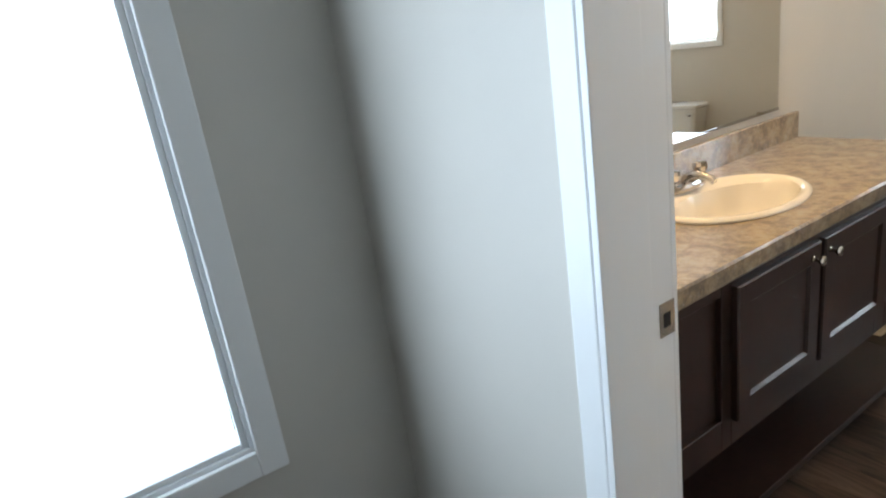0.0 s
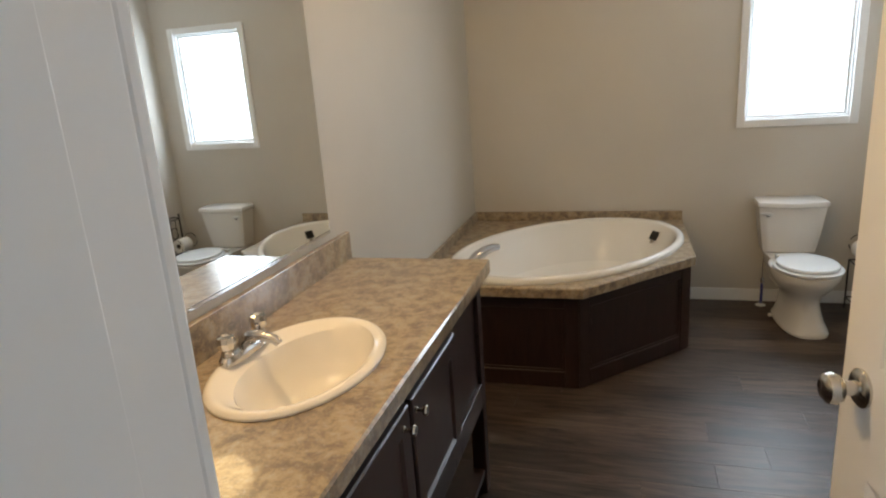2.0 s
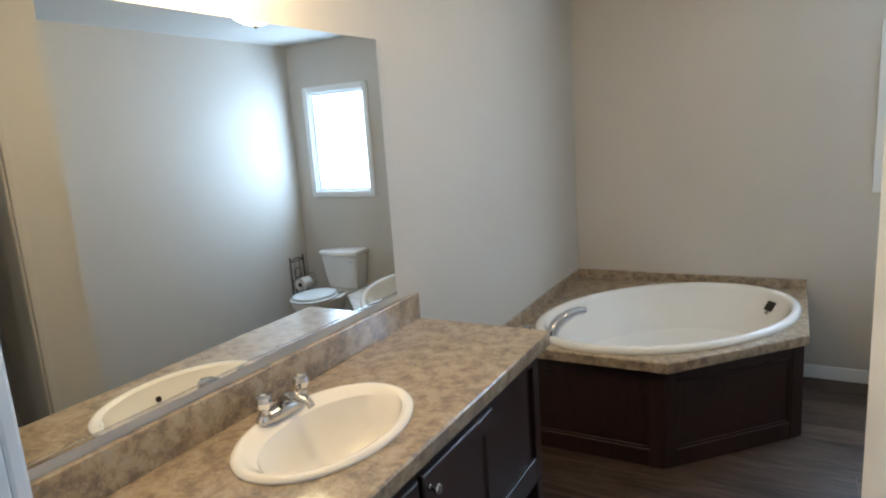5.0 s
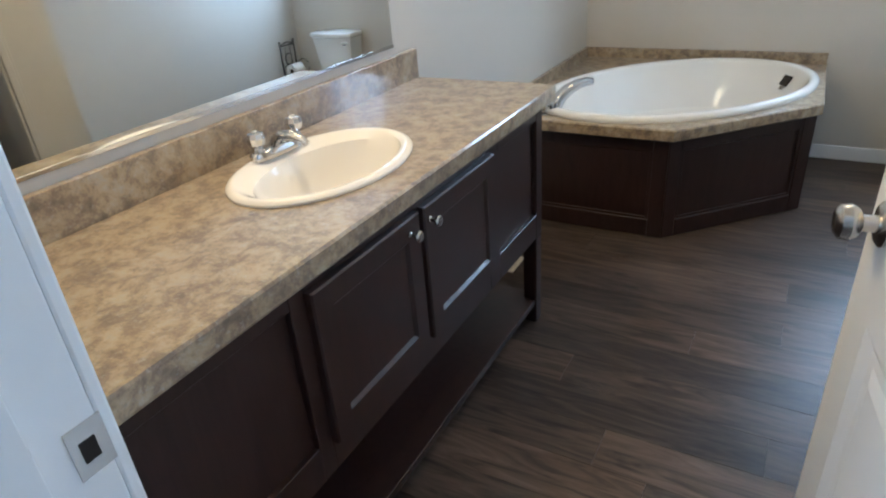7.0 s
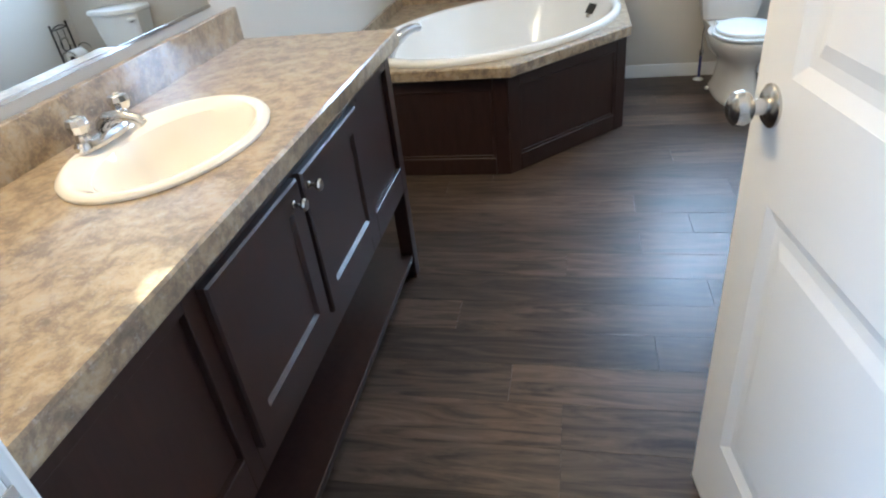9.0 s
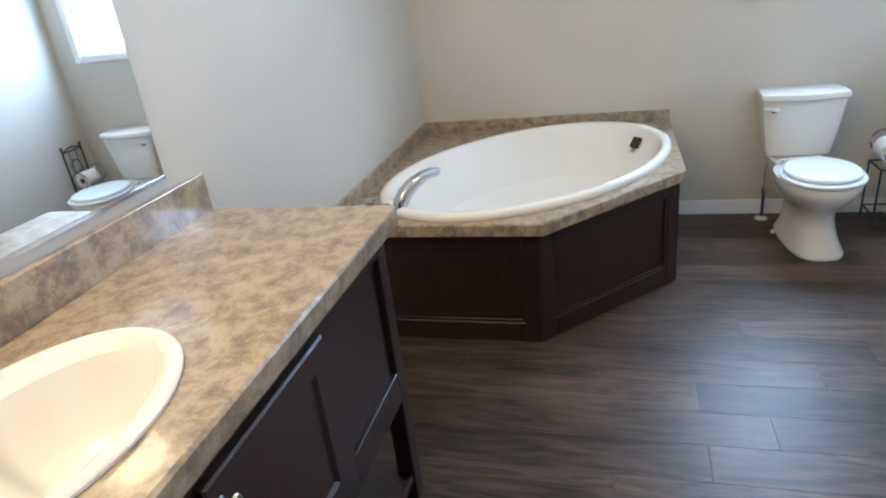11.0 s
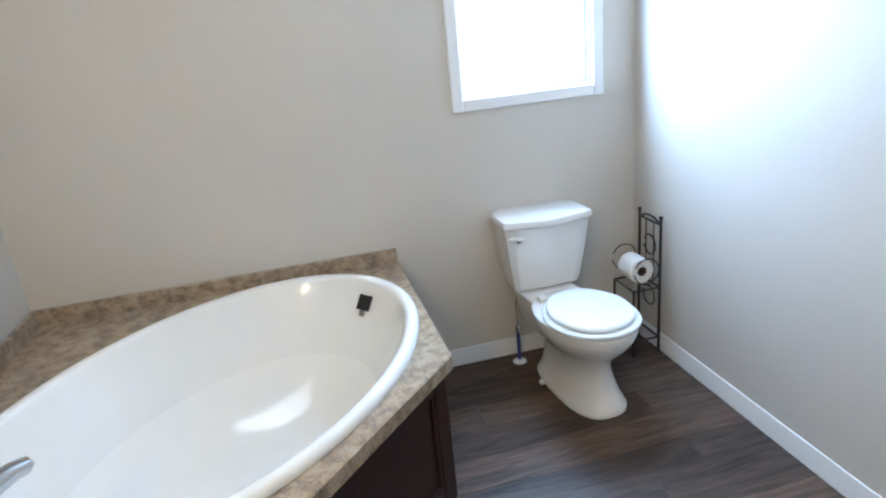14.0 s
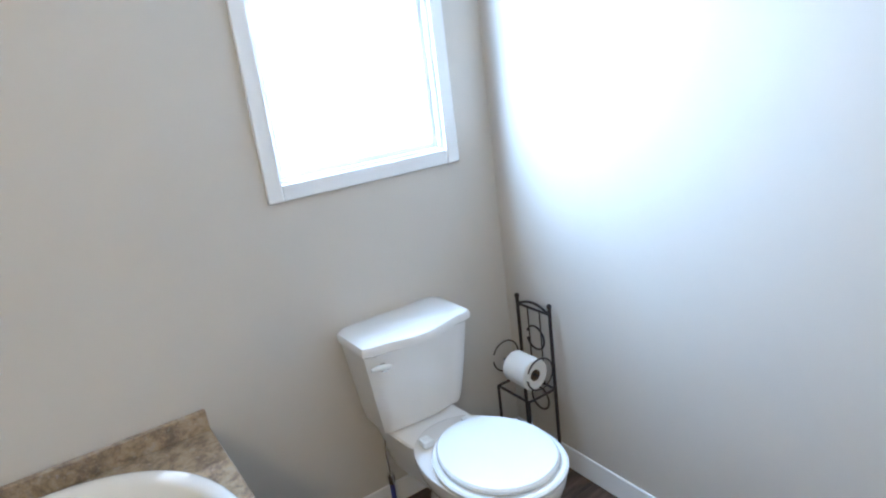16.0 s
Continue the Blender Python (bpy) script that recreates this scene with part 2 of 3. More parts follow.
def slab_with_oval(bm, poly, cx, cy, a, b, turn, z0, z1, edge=0.004):
    """A slab with an oval hole; poly runs anticlockwise round (cx, cy)."""
    corners = [math.atan2(y - cy, x - cx) % (2 * math.pi) for x, y in poly]
    angles = sorted(corners + [2 * math.pi * i / 88 for i in range(88) if min(abs(2 * math.pi * i / 88 - c) for c in corners) > 0.012])
    outer, inner = [], []
    for t in angles:
        d = Vector((math.cos(t), math.sin(t)))
        best = None
        for (x0, y0), (x1, y1) in zip(poly, poly[1:] + poly[:1]):
            e = Vector((x1 - x0, y1 - y0))
            den = d.x * e.y - d.y * e.x
            if abs(den) < 1e-9:
                continue
            w = Vector((x0 - cx, y0 - cy))
            s, q = (w.x * e.y - w.y * e.x) / den, (w.x * d.y - w.y * d.x) / den
            if s > 0 and -1e-6 <= q <= 1 + 1e-6 and (best is None or s < best):
                best = s
        outer.append(Vector((cx, cy)) + d * best)
        p = t - turn
        r = a * b / math.hypot(b * math.cos(p), a * math.sin(p))
        inner.append(Vector((cx, cy)) + d * r)
    pull = [o + (Vector((cx, cy)) - o).normalized() * edge for o in outer]
    rings = [[(*p, z0 + 0.001) for p in inner], [(*p, z0) for p in pull], [(*p, z0 + edge) for p in outer],
             [(*p, z1 - edge) for p in outer], [(*p, z1) for p in pull], [(*p, z1) for p in inner]]
    loops = [[bm.verts.new(p) for p in ring] for ring in rings]
    loops.append(loops[0])
    for la, lb in zip(loops, loops[1:]):
        n = len(la)
        for i in range(n):
            bm.faces.new((la[i], la[(i + 1) % n], lb[(i + 1) % n], lb[i]))
    return bm


def structure(name, bm, mat, label=""):
    return tagged(part(name, bm, mat), label, "", "", "structure")


# ---- walls, floors, ceilings ----
def wall(name, x0, x1, y0, y1, hole=None, along="y", label=""):
    bm = bmesh.new()
    if hole is None:
        box(bm, x0, x1, y0, y1, 0, TOP)
    else:
        h0, h1, z0, z1 = hole
        lo, hi = (y0, y1) if along == "y" else (x0, x1)
        for a, b, c, d in ((lo, h0, 0, TOP), (h1, hi, 0, TOP), (h0, h1, 0, z0), (h0, h1, z1, TOP)):
            if b > a and d > c:
                box(bm, *((x0, x1, a, b) if along == "y" else (a, b, y0, y1)), c, d)
    return structure(name, bm, M_WALL, label)


wall("wall_north", -3.1, 4.52, NORTH, NORTH + 0.12, BED, "x", "greige painted wall behind the vanity and tub")
wall("wall_east", EAST, EAST + 0.12, SOUTH - 0.12, NORTH, WIN, "y", "greige painted wall behind the toilet with a window")
wall("wall_south", WEST, EAST, SOUTH - 0.12, SOUTH, label="greige painted wall lit by the window")
wall("wall_doorway", WEST_OUT, WEST, -2.7, NORTH, (DOORWAY[0] - 0.02, DOORWAY[1] + 0.02, 0, DOORWAY[2] + 0.02), "y", "greige painted wall with the bathroom doorway")
wall("wall_closet_front", WEST, 2.10, -0.55, -0.45, (1.00, 1.825, 0, 2.03), "x", "tan lit greige wall with a dark opening")
wall("wall_closet_side", 2.00, 2.10, SOUTH, -0.55, label="greige painted wall end")
wall("wall_bedroom_west", -3.22, -3.1, -2.82, NORTH + 0.12, label="plain painted bedroom wall")
wall("wall_bedroom_south", -3.1, WEST, -2.82, -2.7, label="plain painted bedroom wall")
structure("ceiling", one_box(-3.22, 4.52, -2.82, NORTH + 0.12, TOP, TOP + 0.1), M_CEIL, "white textured ceiling")
structure("floor", one_box(WEST - 0.03, EAST, SOUTH, NORTH, -0.10, -0.006), M_UNDER, "dark grey-brown wood-look plank floor")
structure("floor_bedroom", one_box(-3.1, WEST - 0.035, -2.7, NORTH, -0.10, 0.004), M_CARPET, "brown carpet")
structure("ground", one_box(-400, 400, -400, 400, -0.75, -0.70), M_GROUND, "grass ground outside")


def baseboard(name, x0, x1, y0, y1):
    bm = box(bmesh.new(), x0, x1, y0, y1, 0.0, 0.078, 0.0)
    for v in bm.verts:
        # the top slopes back to the wall
        if v.co.z > 0.07:
            if name.endswith("east") and v.co.x < EAST - 0.005:
                v.co.x += 0.006
            if name.endswith("south") and v.co.y > SOUTH + 0.005:
                v.co.y -= 0.006
    bmesh.ops.bevel(bm, geom=list(bm.edges), offset=0.003, segments=2, affect="EDGES", profile=0.5)
    structure(name, bm, M_TRIM, "white painted baseboard")


baseboard("baseboard_east", EAST - 0.013, EAST, SOUTH + 0.013, -0.035)
baseboard("baseboard_south", 2.10, EAST, SOUTH, SOUTH + 0.013)
baseboard("baseboard_north", 2.26, 3.07, NORTH - 0.013, NORTH)
baseboard("baseboard_bedroom_north", -3.1, WEST_OUT, NORTH - 0.013, NORTH)
baseboard("baseboard_bedroom_door", WEST_OUT - 0.013, WEST_OUT, DOORWAY[1] + 0.105, NORTH - 0.013)
baseboard("baseboard_closet", 1.98, 2.10, -0.45, -0.437)


# ---- windows ----
def window(name, hole, at, along, trim, d=0.045):
    """A white window in its opening; at: the wall's inner face; along: the axis on which the wall runs."""
    a0, a1, z0, z1 = hole
    w = new(name)
    w.location = (at, (a0 + a1) / 2, z0) if along == "y" else ((a0 + a1) / 2, at, z0)
    tagged(w, "white vinyl window with white casing, blown-out daylight", "window", "", "structure")

    def put(bm, p0, p1, d0, d1, c0, c1, bevel=0.002):
        if along == "y":
            box(bm, at + d0, at + d1, p0, p1, c0, c1, bevel)
        else:
            box(bm, p0, p1, at + d0, at + d1, c0, c1, bevel)
        return bm
    t = trim
    for p0, p1, c0, c1 in ((a0 - t, a0 + 0.004, z0 - t, z1 + t), (a1 - 0.004, a1 + t, z0 - t, z1 + t)):
        part("casing", put(bmesh.new(), p0, p1, -0.016, 0, c0, c1, 0.004), M_TRIM, w)
    for c0, c1 in ((z0 - t, z0 + 0.004), (z1 - 0.004, z1 + t)):
        part("casing", put(bmesh.new(), a0 + 0.004, a1 - 0.004, -0.014, 0, c0, c1, 0.004), M_TRIM, w)
    f, s = 0.013, 0.015
    for p0, p1, c0, c1 in ((a0, a0 + f, z0, z1), (a1 - f, a1, z0, z1), (a0 + f, a1 - f, z0, z0 + f), (a0 + f, a1 - f, z1 - f, z1)):
        part("window_frame", put(bmesh.new(), p0, p1, 0.002, 0.09, c0, c1), M_VINYL, w)
    bm = bmesh.new()
    for p0, p1, e0, e1 in ((a0 + f, a0 + f + s, z0 + f, z1 - f), (a1 - f - s, a1 - f, z0 + f, z1 - f), (a0 + f + s, a1 - f - s, z0 + f, z0 + f + s), (a0 + f + s, a1 - f - s, z1 - f - s, z1 - f)):
        put(bm, p0, p1, d - 0.008, d + 0.008, e0, e1)
    sash = part("sash", bm, M_VINYL, w)
    pane = part("pane", put(bmesh.new(), a0 + f + s, a1 - f - s, d - 0.002, d + 0.002, z0 + f + s, z1 - f - s, 0), M_GLASS, sash)
    pane.visible_shadow = False


window("window_1", WIN, EAST, "y", 0.041, 0.03)
window("window_2", BED, NORTH, "x", 0.060, 0.016)


# ---- the doorway and the door ----
def door_frame():
    f = new("door_frame")
    f.location = (0.5, DOORWAY[1], 0)
    tagged(f, "white painted door jamb and casing round the open doorway", "door frame", "", "structure")
    y0, y1, z1 = DOORWAY
    for a, b, n in ((y1, y1 + 0.02, "jamb"), (y0 - 0.02, y0, "jamb")):
        part(n, one_box(WEST_OUT, WEST, a, b, 0, z1 + 0.02, bevel=0.002), M_TRIM, f)
    part("head_jamb", one_box(WEST_OUT, WEST, y0, y1, z1, z1 + 0.02, bevel=0.002), M_TRIM, f)
    for a, b in ((y1 - 0.012, y1 + 0.001), (y0 - 0.001, y0 + 0.012)):
        part("door_stop", one_box(WEST_OUT - 0.0155, 0.542, a, b, 0, z1, bevel=0.0015), M_TRIM, f)
    part("door_stop", one_box(WEST_OUT - 0.0155, 0.542, y0 + 0.012, y1 - 0.012, z1 - 0.012, z1 + 0.001, bevel=0.0015), M_TRIM, f)
    for x0, x1 in ((WEST_OUT - 0.016, WEST_OUT), (WEST, WEST + 0.016)):
        part("casing", one_box(x0, x1, y1 + 0.001, y1 + 0.054, 0, z1 + 0.062, bevel=0.004), M_TRIM, f)
        part("casing", one_box(x0, x1, y0 - 0.062, y0 - 0.001, 0, z1 + 0.062, bevel=0.004), M_TRIM, f)
        part("casing", one_box(x0, x1, y0 - 0.001, y1 + 0.001, z1 + 0.001, z1 + 0.062, bevel=0.004), M_TRIM, f)
    bm = one_box(WEST - 0.034, WEST + 0.003, y1 - 0.0015, y1 + 0.001, 0.928, 0.986, bevel=0.0005, seg=1)
    plate = part("strike_plate", bm, M_NICKEL, f, "satin nickel strike plate")
    # no cut in the plate: a dark slab paints the shade of its hole
    bm = one_box(WEST - 0.025, WEST - 0.009, y1 - 0.0022, y1 - 0.0014, 0.944, 0.968)
    part("latch_hole", bm, M_HOLE, plate)


door_frame()


def door():
    """The leaf, hinged on its south jamb and open into the bathroom."""
    hinge, swing, width, height, thick = Vector((0.617, -0.228, 0)), radians(9.2), 0.83, 2.02, 0.035
    d = thing("door", hinge, "white two-panel interior door standing open beside the vanity aisle", "door")
    turn = Matrix.Translation(hinge) @ Matrix.Rotation(swing, 4, "Z")

    def leaf(name, bm, mat, label="", smooth=False, parent=d):
        bmesh.ops.transform(bm, matrix=turn, verts=bm.verts)
        return part(name, bm, mat, parent, label, smooth)
    bm = bmesh.new()
    core = 0.010
    box(bm, 0, width, core, thick - core, 0.012, height)
    stile, rails = 0.105, ((0.012, 0.24), (0.80, 1.0), (height - 0.125, height))
    for y0, y1 in ((0, core), (thick - core, thick)):
        box(bm, 0, stile, y0, y1, 0.012, height)
        box(bm, width - stile, width, y0, y1, 0.012, height)
        for z0, z1 in rails:
            box(bm, stile, width - stile, y0, y1, z0, z1)
    body = leaf("leaf", bm, M_DOOR)
    for y0, y1, out in ((core, 0.002, -1), (thick - core, thick - 0.002, 1)):
        for z0, z1 in ((0.24, 0.80), (1.0, height - 0.125)):
            bm = bmesh.new()
            rings = []
            for inset, y in ((0.0, thick - 0.0005 if out > 0 else 0.0005), (0.022, thick - 0.009 if out > 0 else 0.009), (0.040, thick - 0.009 if out > 0 else 0.009), (0.062, thick - 0.003 if out > 0 else 0.003)):
                a, b, c, e = stile + inset, width - stile - inset, z0 + inset, z1 - inset
                rings.append([(a, y, c), (b, y, c), (b, y, e), (a, y, e)])
            loft(bm, rings, False, True)
            leaf("raised_panel", bm, M_DOOR)
    for side in (1, -1):
        y = thick if side > 0 else 0.0
        bm = turned(bmesh.new(), (width - 0.062, y, 0.945), (0, side, 0), [(0, 0.033), (0.004, 0.033), (0.008, 0.028), (0.010, 0.013), (0.028, 0.012), (0.034, 0.022), (0.044, 0.027), (0.056, 0.025), (0.062, 0.017), (0.063, 0.004)], 28)
        leaf("door_knob", bm, M_NICKEL, "round satin nickel knob", True)
    bm = one_box(width - 0.0005, width + 0.0015, 0.006, thick - 0.006, 0.915, 0.975)
    leaf("latch_plate", bm, M_NICKEL)
    for z in (0.22, 1.0, 1.82):
        bm = turned(bmesh.new(), (-0.006, thick + 0.004, z - 0.045), (0, 0, 1), [(0, 0.006), (0.09, 0.006)], 10)
        leaf("hinge", bm, M_NICKEL)


door()
def closet_casing():
    """A two-step casing round the closet opening."""
    c = new("closet_casing")
    c.location = (1.41, -0.45, 0)
    tagged(c, "stepped casing round the closet opening, wall colour standing in for shade", "casing", "", "structure")
    # wall colour instead of trim white: the casing's shade is put into its colour
    for x0, x1, z0, z1, up in ((1.825, 1.885, 0, 2.09, True), (0.94, 1.00, 0, 2.09, True), (1.00, 1.825, 2.03, 2.09, False)):
        part("casing", one_box(x0, x1, -0.45, -0.436, z0, z1, bevel=0.002), M_WALL, c)
        if up:
            part("bead", one_box(x0 + 0.010, x1 - 0.020, -0.4362, -0.420, z0, z1 - 0.012, bevel=0.003), M_WALL, c)
        else:
            part("bead", one_box(x0 - 0.02, x1 + 0.02, -0.4362, -0.420, z0 + 0.012, z1 - 0.012, bevel=0.003), M_WALL, c)


closet_casing()


# ---- vanity ----
VX0, VX1, VFACE, VTOP = 0.610, 2.275, 0.785, 0.820
SINK = (1.475, 1.028)


def framed_panel(name, x0, x1, z0, z1, y, parent, thick=0.018, rail=0.055):
    """A shaker door or panel, its front at y, facing -y."""
    p = part(name, loft(bmesh.new(), [[(a, yy, b) for a, b in ((x0 + i, z0 + i), (x1 - i, z0 + i), (x1 - i, z1 - i), (x0 + i, z1 - i))]
             for i, yy in ((0, y + thick), (0, y + 0.004), (0.004, y), (rail - 0.003, y), (rail + 0.005, y + 0.008), (rail + 0.0055, y + 0.008))], True, True), M_ESP, parent)
    return p


def vanity():
    v = thing("vanity_cabinet", (1.44, 1.03, 0), "dark espresso wood vanity with two doors and open lower shelf", "cabinet")
    back = NORTH - 0.004
    part("body", box(one_box(VX0, VX1, VFACE + 0.02, back, 0.355, VTOP - 0.16), VX0, VX1, VFACE + 0.02, VFACE + 0.04, VTOP - 0.16, VTOP), M_ESP, v)
    # face frame
    for x0, x1 in ((VX0, 0.665), (1.045, 1.085), (1.855, 1.925), (2.225, VX1)):
        part("stile", one_box(x0, x1, VFACE, VFACE + 0.02, 0.355, VTOP, bevel=0.0015, seg=1), M_ESP, v)
    for x0, x1 in ((0.665, 1.045), (1.085, 1.855), (1.925, 2.225)):
        for z0, z1 in ((0.355, 0.445), (0.776, VTOP)):
            part("rail", one_box(x0, x1, VFACE, VFACE + 0.02, z0, z1, bevel=0.0015, seg=1), M_ESP, v)
    for x0, x1 in ((0.665, 1.045), (1.925, 2.225)):
        part("fixed_panel", one_box(x0, x1, VFACE + 0.015, VFACE + 0.0195, 0.445, 0.776), M_ESP, v)
    for x0, x1, kx in ((1.084, 1.462, 1.416), (1.482, 1.866, 1.503)):
        d = framed_panel("cabinet_door", x0, x1, 0.430, 0.792, VFACE - 0.019, v)
        bm = turned(bmesh.new(), (kx, VFACE - 0.019, 0.755), (0, -1, 0), [(0, 0.008), (0.003, 0.008), (0.005, 0.005), (0.016, 0.005), (0.020, 0.011), (0.026, 0.014), (0.030, 0.011), (0.031, 0.003)], 16)
        part("knob", bm, M_NICKEL, d, "small nickel knob", True)
    # legs with small blocks as feet, and the open lower shelf
    for x0, x1 in ((VX1 - 0.05, VX1), (VX0, VX0 + 0.05)):
        for y0, y1 in ((VFACE, VFACE + 0.05), (back - 0.05, back)):
            leg = part("leg", one_box(x0, x1, y0, y1, 0.0, 0.355, bevel=0.003), M_ESP, v)
    part("lower_shelf", one_box(VX0 + 0.002, VX1 - 0.002, VFACE + 0.006, back, 0.075, 0.100, bevel=0.002), M_ESP, v)
    part("end_panel", one_box(VX1 - 0.012, VX1 - 0.002, VFACE + 0.05, back - 0.002, 0.355, VTOP), M_ESP, v)


vanity()

CT = (WEST + 0.002, 2.336, 0.758, NORTH - 0.002)


def counter():
    c = thing("countertop", (1.4, 1.0, VTOP), "mottled tan and grey stone-look laminate countertop on the vanity", "countertop")
    poly = [(CT[1], CT[3] - 0.02), (CT[0], CT[3] - 0.02), (CT[0], CT[2]), (CT[1] - 0.010, CT[2]), (CT[1] - 0.003, CT[2] + 0.003), (CT[1], CT[2] + 0.010)]
    part("slab", slab_with_oval(bmesh.new(), poly, *SINK, 0.236, 0.162, 0, VTOP, 0.869, 0.006), M_LAM, c)
    part("backsplash", one_box(CT[0], CT[1], NORTH - 0.022, NORTH - 0.002, VTOP, 0.968, bevel=0.003), M_LAM, c)


counter()


def sink():
    s = thing("sink", (*SINK, 0.869), "bone white oval drop-in sink in the laminate countertop", "sink")
    rings = []
    for a, b, z in ((0.264, 0.187, 0.870), (0.264, 0.187, 0.875), (0.260, 0.183, 0.880), (0.252, 0.175, 0.883), (0.243, 0.167, 0.882), (0.233, 0.157, 0.876)):
        rings.append(oval(*SINK, z, a, b, n=56))
    for k, (a, b, z) in enumerate(((0.219, 0.140, 0.864), (0.207, 0.130, 0.837), (0.190, 0.118, 0.80), (0.165, 0.10, 0.765), (0.12, 0.075, 0.740), (0.06, 0.045, 0.730), (0.022, 0.022, 0.727))):
        rings.append(oval(SINK[0], SINK[1] - 0.018, z, a, b, n=56))
    part("basin", loft(bmesh.new(), rings, False, True), M_SINK, s, smooth=True)
    # dark disc on the basin wall, painted as the shade in the hole
    hole = turned(bmesh.new(), (SINK[0] + 0.01, SINK[1] - 0.138, 0.832), (0, 0.93, 0.36), [(0, 0.009), (0.004, 0.009)], 16)
    part("overflow_hole", hole, M_HOLE, s, "round disc, dark for the shade in the overflow hole")
    part("drain", turned(bmesh.new(), (SINK[0], SINK[1] - 0.018, 0.7275), (0, 0, 1), [(0, 0.024), (0.003, 0.024), (0.004, 0.018), (0.002, 0.015), (0.006, 0.004)], 20), M_CHROME, s, "", True)


sink()


def faucet():
    x, y, z = 1.489, 1.186, 0.883
    f = thing("sink_faucet", (x, y, z), "chrome two-handle centerset faucet on the sink's back rim", "faucet")
    bm = loft(bmesh.new(), [oval(x, y, z + h, a, b, n=32, power=2.6) for h, a, b in ((-0.002, 0.090, 0.027), (0.010, 0.090, 0.027), (0.018, 0.084, 0.022), (0.020, 0.055, 0.015))])
    part("base", bm, M_CHROME, f, "", True)
    bm = tube(bmesh.new(), [(x, y, z + 0.01), (x, y - 0.004, z + 0.028), (x, y - 0.02, z + 0.040), (x, y - 0.055, z + 0.043), (x, y - 0.088, z + 0.035), (x, y - 0.098, z + 0.024)], [0.017, 0.016, 0.0145, 0.0125, 0.011, 0.010], 14)
    part("spout", bm, M_CHROME, f, "", True)
    for s in (-1, 1):
        hx = x + 0.004 + s * 0.068
        bm = turned(bmesh.new(), (hx, y, z + 0.012), (0, 0, 1), [(0, 0.016), (0.014, 0.014), (0.020, 0.010), (0.024, 0.019), (0.040, 0.023), (0.052, 0.020), (0.055, 0.008)], 10)
        h = part("handle", bm, M_CHROME, f, "chrome faceted knob handle")
        part("handle_cap", turned(bmesh.new(), (hx, y, z + 0.066), (0, 0, 1), [(0, 0.009), (0.003, 0.008), (0.004, 0.003)], 12), M_RED, h)


faucet()


def mirror():
    m = thing("wall_mirror", (1.42, NORTH - 0.003, 0.998), "large frameless rectangular mirror above the vanity backsplash", "mirror")
    x0, x1, z0, z1 = 0.63, 2.210, 0.998, 1.882
    part("glass", one_box(x0, x1, NORTH - 0.008, NORTH - 0.002, z0, z1, bevel=0.0015, seg=1), M_MIRROR, m)
    # chrome strip added to give the bright highlight line on the lower edge
    part("edge_highlight", one_box(x0, x1, NORTH - 0.0105, NORTH - 0.0085, z0 - 0.004, z0 + 0.005, bevel=0.0005, seg=1), M_CHROME, m, "thin chrome strip added for the highlight along the mirror's lower edge")


mirror()


def vanity_light():
    x, z = 1.46, 2.11
    v = thing("vanity_light", (x, NORTH - 0.004, z + 0.1), "lit frosted glass dome light on a nickel wall plate", "wall light")
    part("wall_plate", turned(bmesh.new(), (x, NORTH - 0.002, z + 0.10), (0, -1, 0), [(0, 0.06), (0.01, 0.06), (0.02, 0.045), (0.022, 0.02)], 28), M_NICKEL, v, "", True)
    part("arm", tube(bmesh.new(), [(x, NORTH - 0.015, z + 0.10), (x, NORTH - 0.08, z + 0.12), (x, 1.15, z + 0.10), (x, 1.15, z + 0.055)], 0.008, 10), M_NICKEL, v, "", True)
    bm = turned(bmesh.new(), (x, 1.15, z + 0.06), (0, 0, -1), [(0, 0.022), (0.006, 0.035), (0.03, 0.066), (0.06, 0.084), (0.09, 0.085), (0.115, 0.070), (0.135, 0.042), (0.143, 0.010)], 32)
    s = part("shade", bm, M_SHADE, v, "glowing frosted glass dome shade", True)
    s.visible_shadow = False


vanity_light()


def ceiling_light():
    x, y = 2.72, 0.26
    c = thing("ceiling_light", (x, y, TOP), "lit frosted glass mushroom dome light on the ceiling", "ceiling light")
    part("canopy", turned(bmesh.new(), (x, y, TOP - 0.0005), (0, 0, -1), [(0, 0.085), (0.014, 0.085), (0.022, 0.075), (0.028, 0.060)], 32), M_NICKEL, c, "", True)
    s = part("shade", turned(bmesh.new(), (x, y, TOP - 0.026), (0, 0, -1), [(0, 0.062), (0.010, 0.100), (0.035, 0.124), (0.070, 0.130), (0.105, 0.117), (0.135, 0.088), (0.152, 0.050), (0.158, 0.012)], 40), M_SHADE, c, "glowing frosted glass dome", True)
    s.visible_shadow = False
    part("finial", turned(bmesh.new(), (x, y, TOP - 0.184), (0, 0, -1), [(0, 0.012), (0.004, 0.014), (0.010, 0.010), (0.016, 0.003)], 16), M_NICKEL, c, "", True)


ceiling_light()


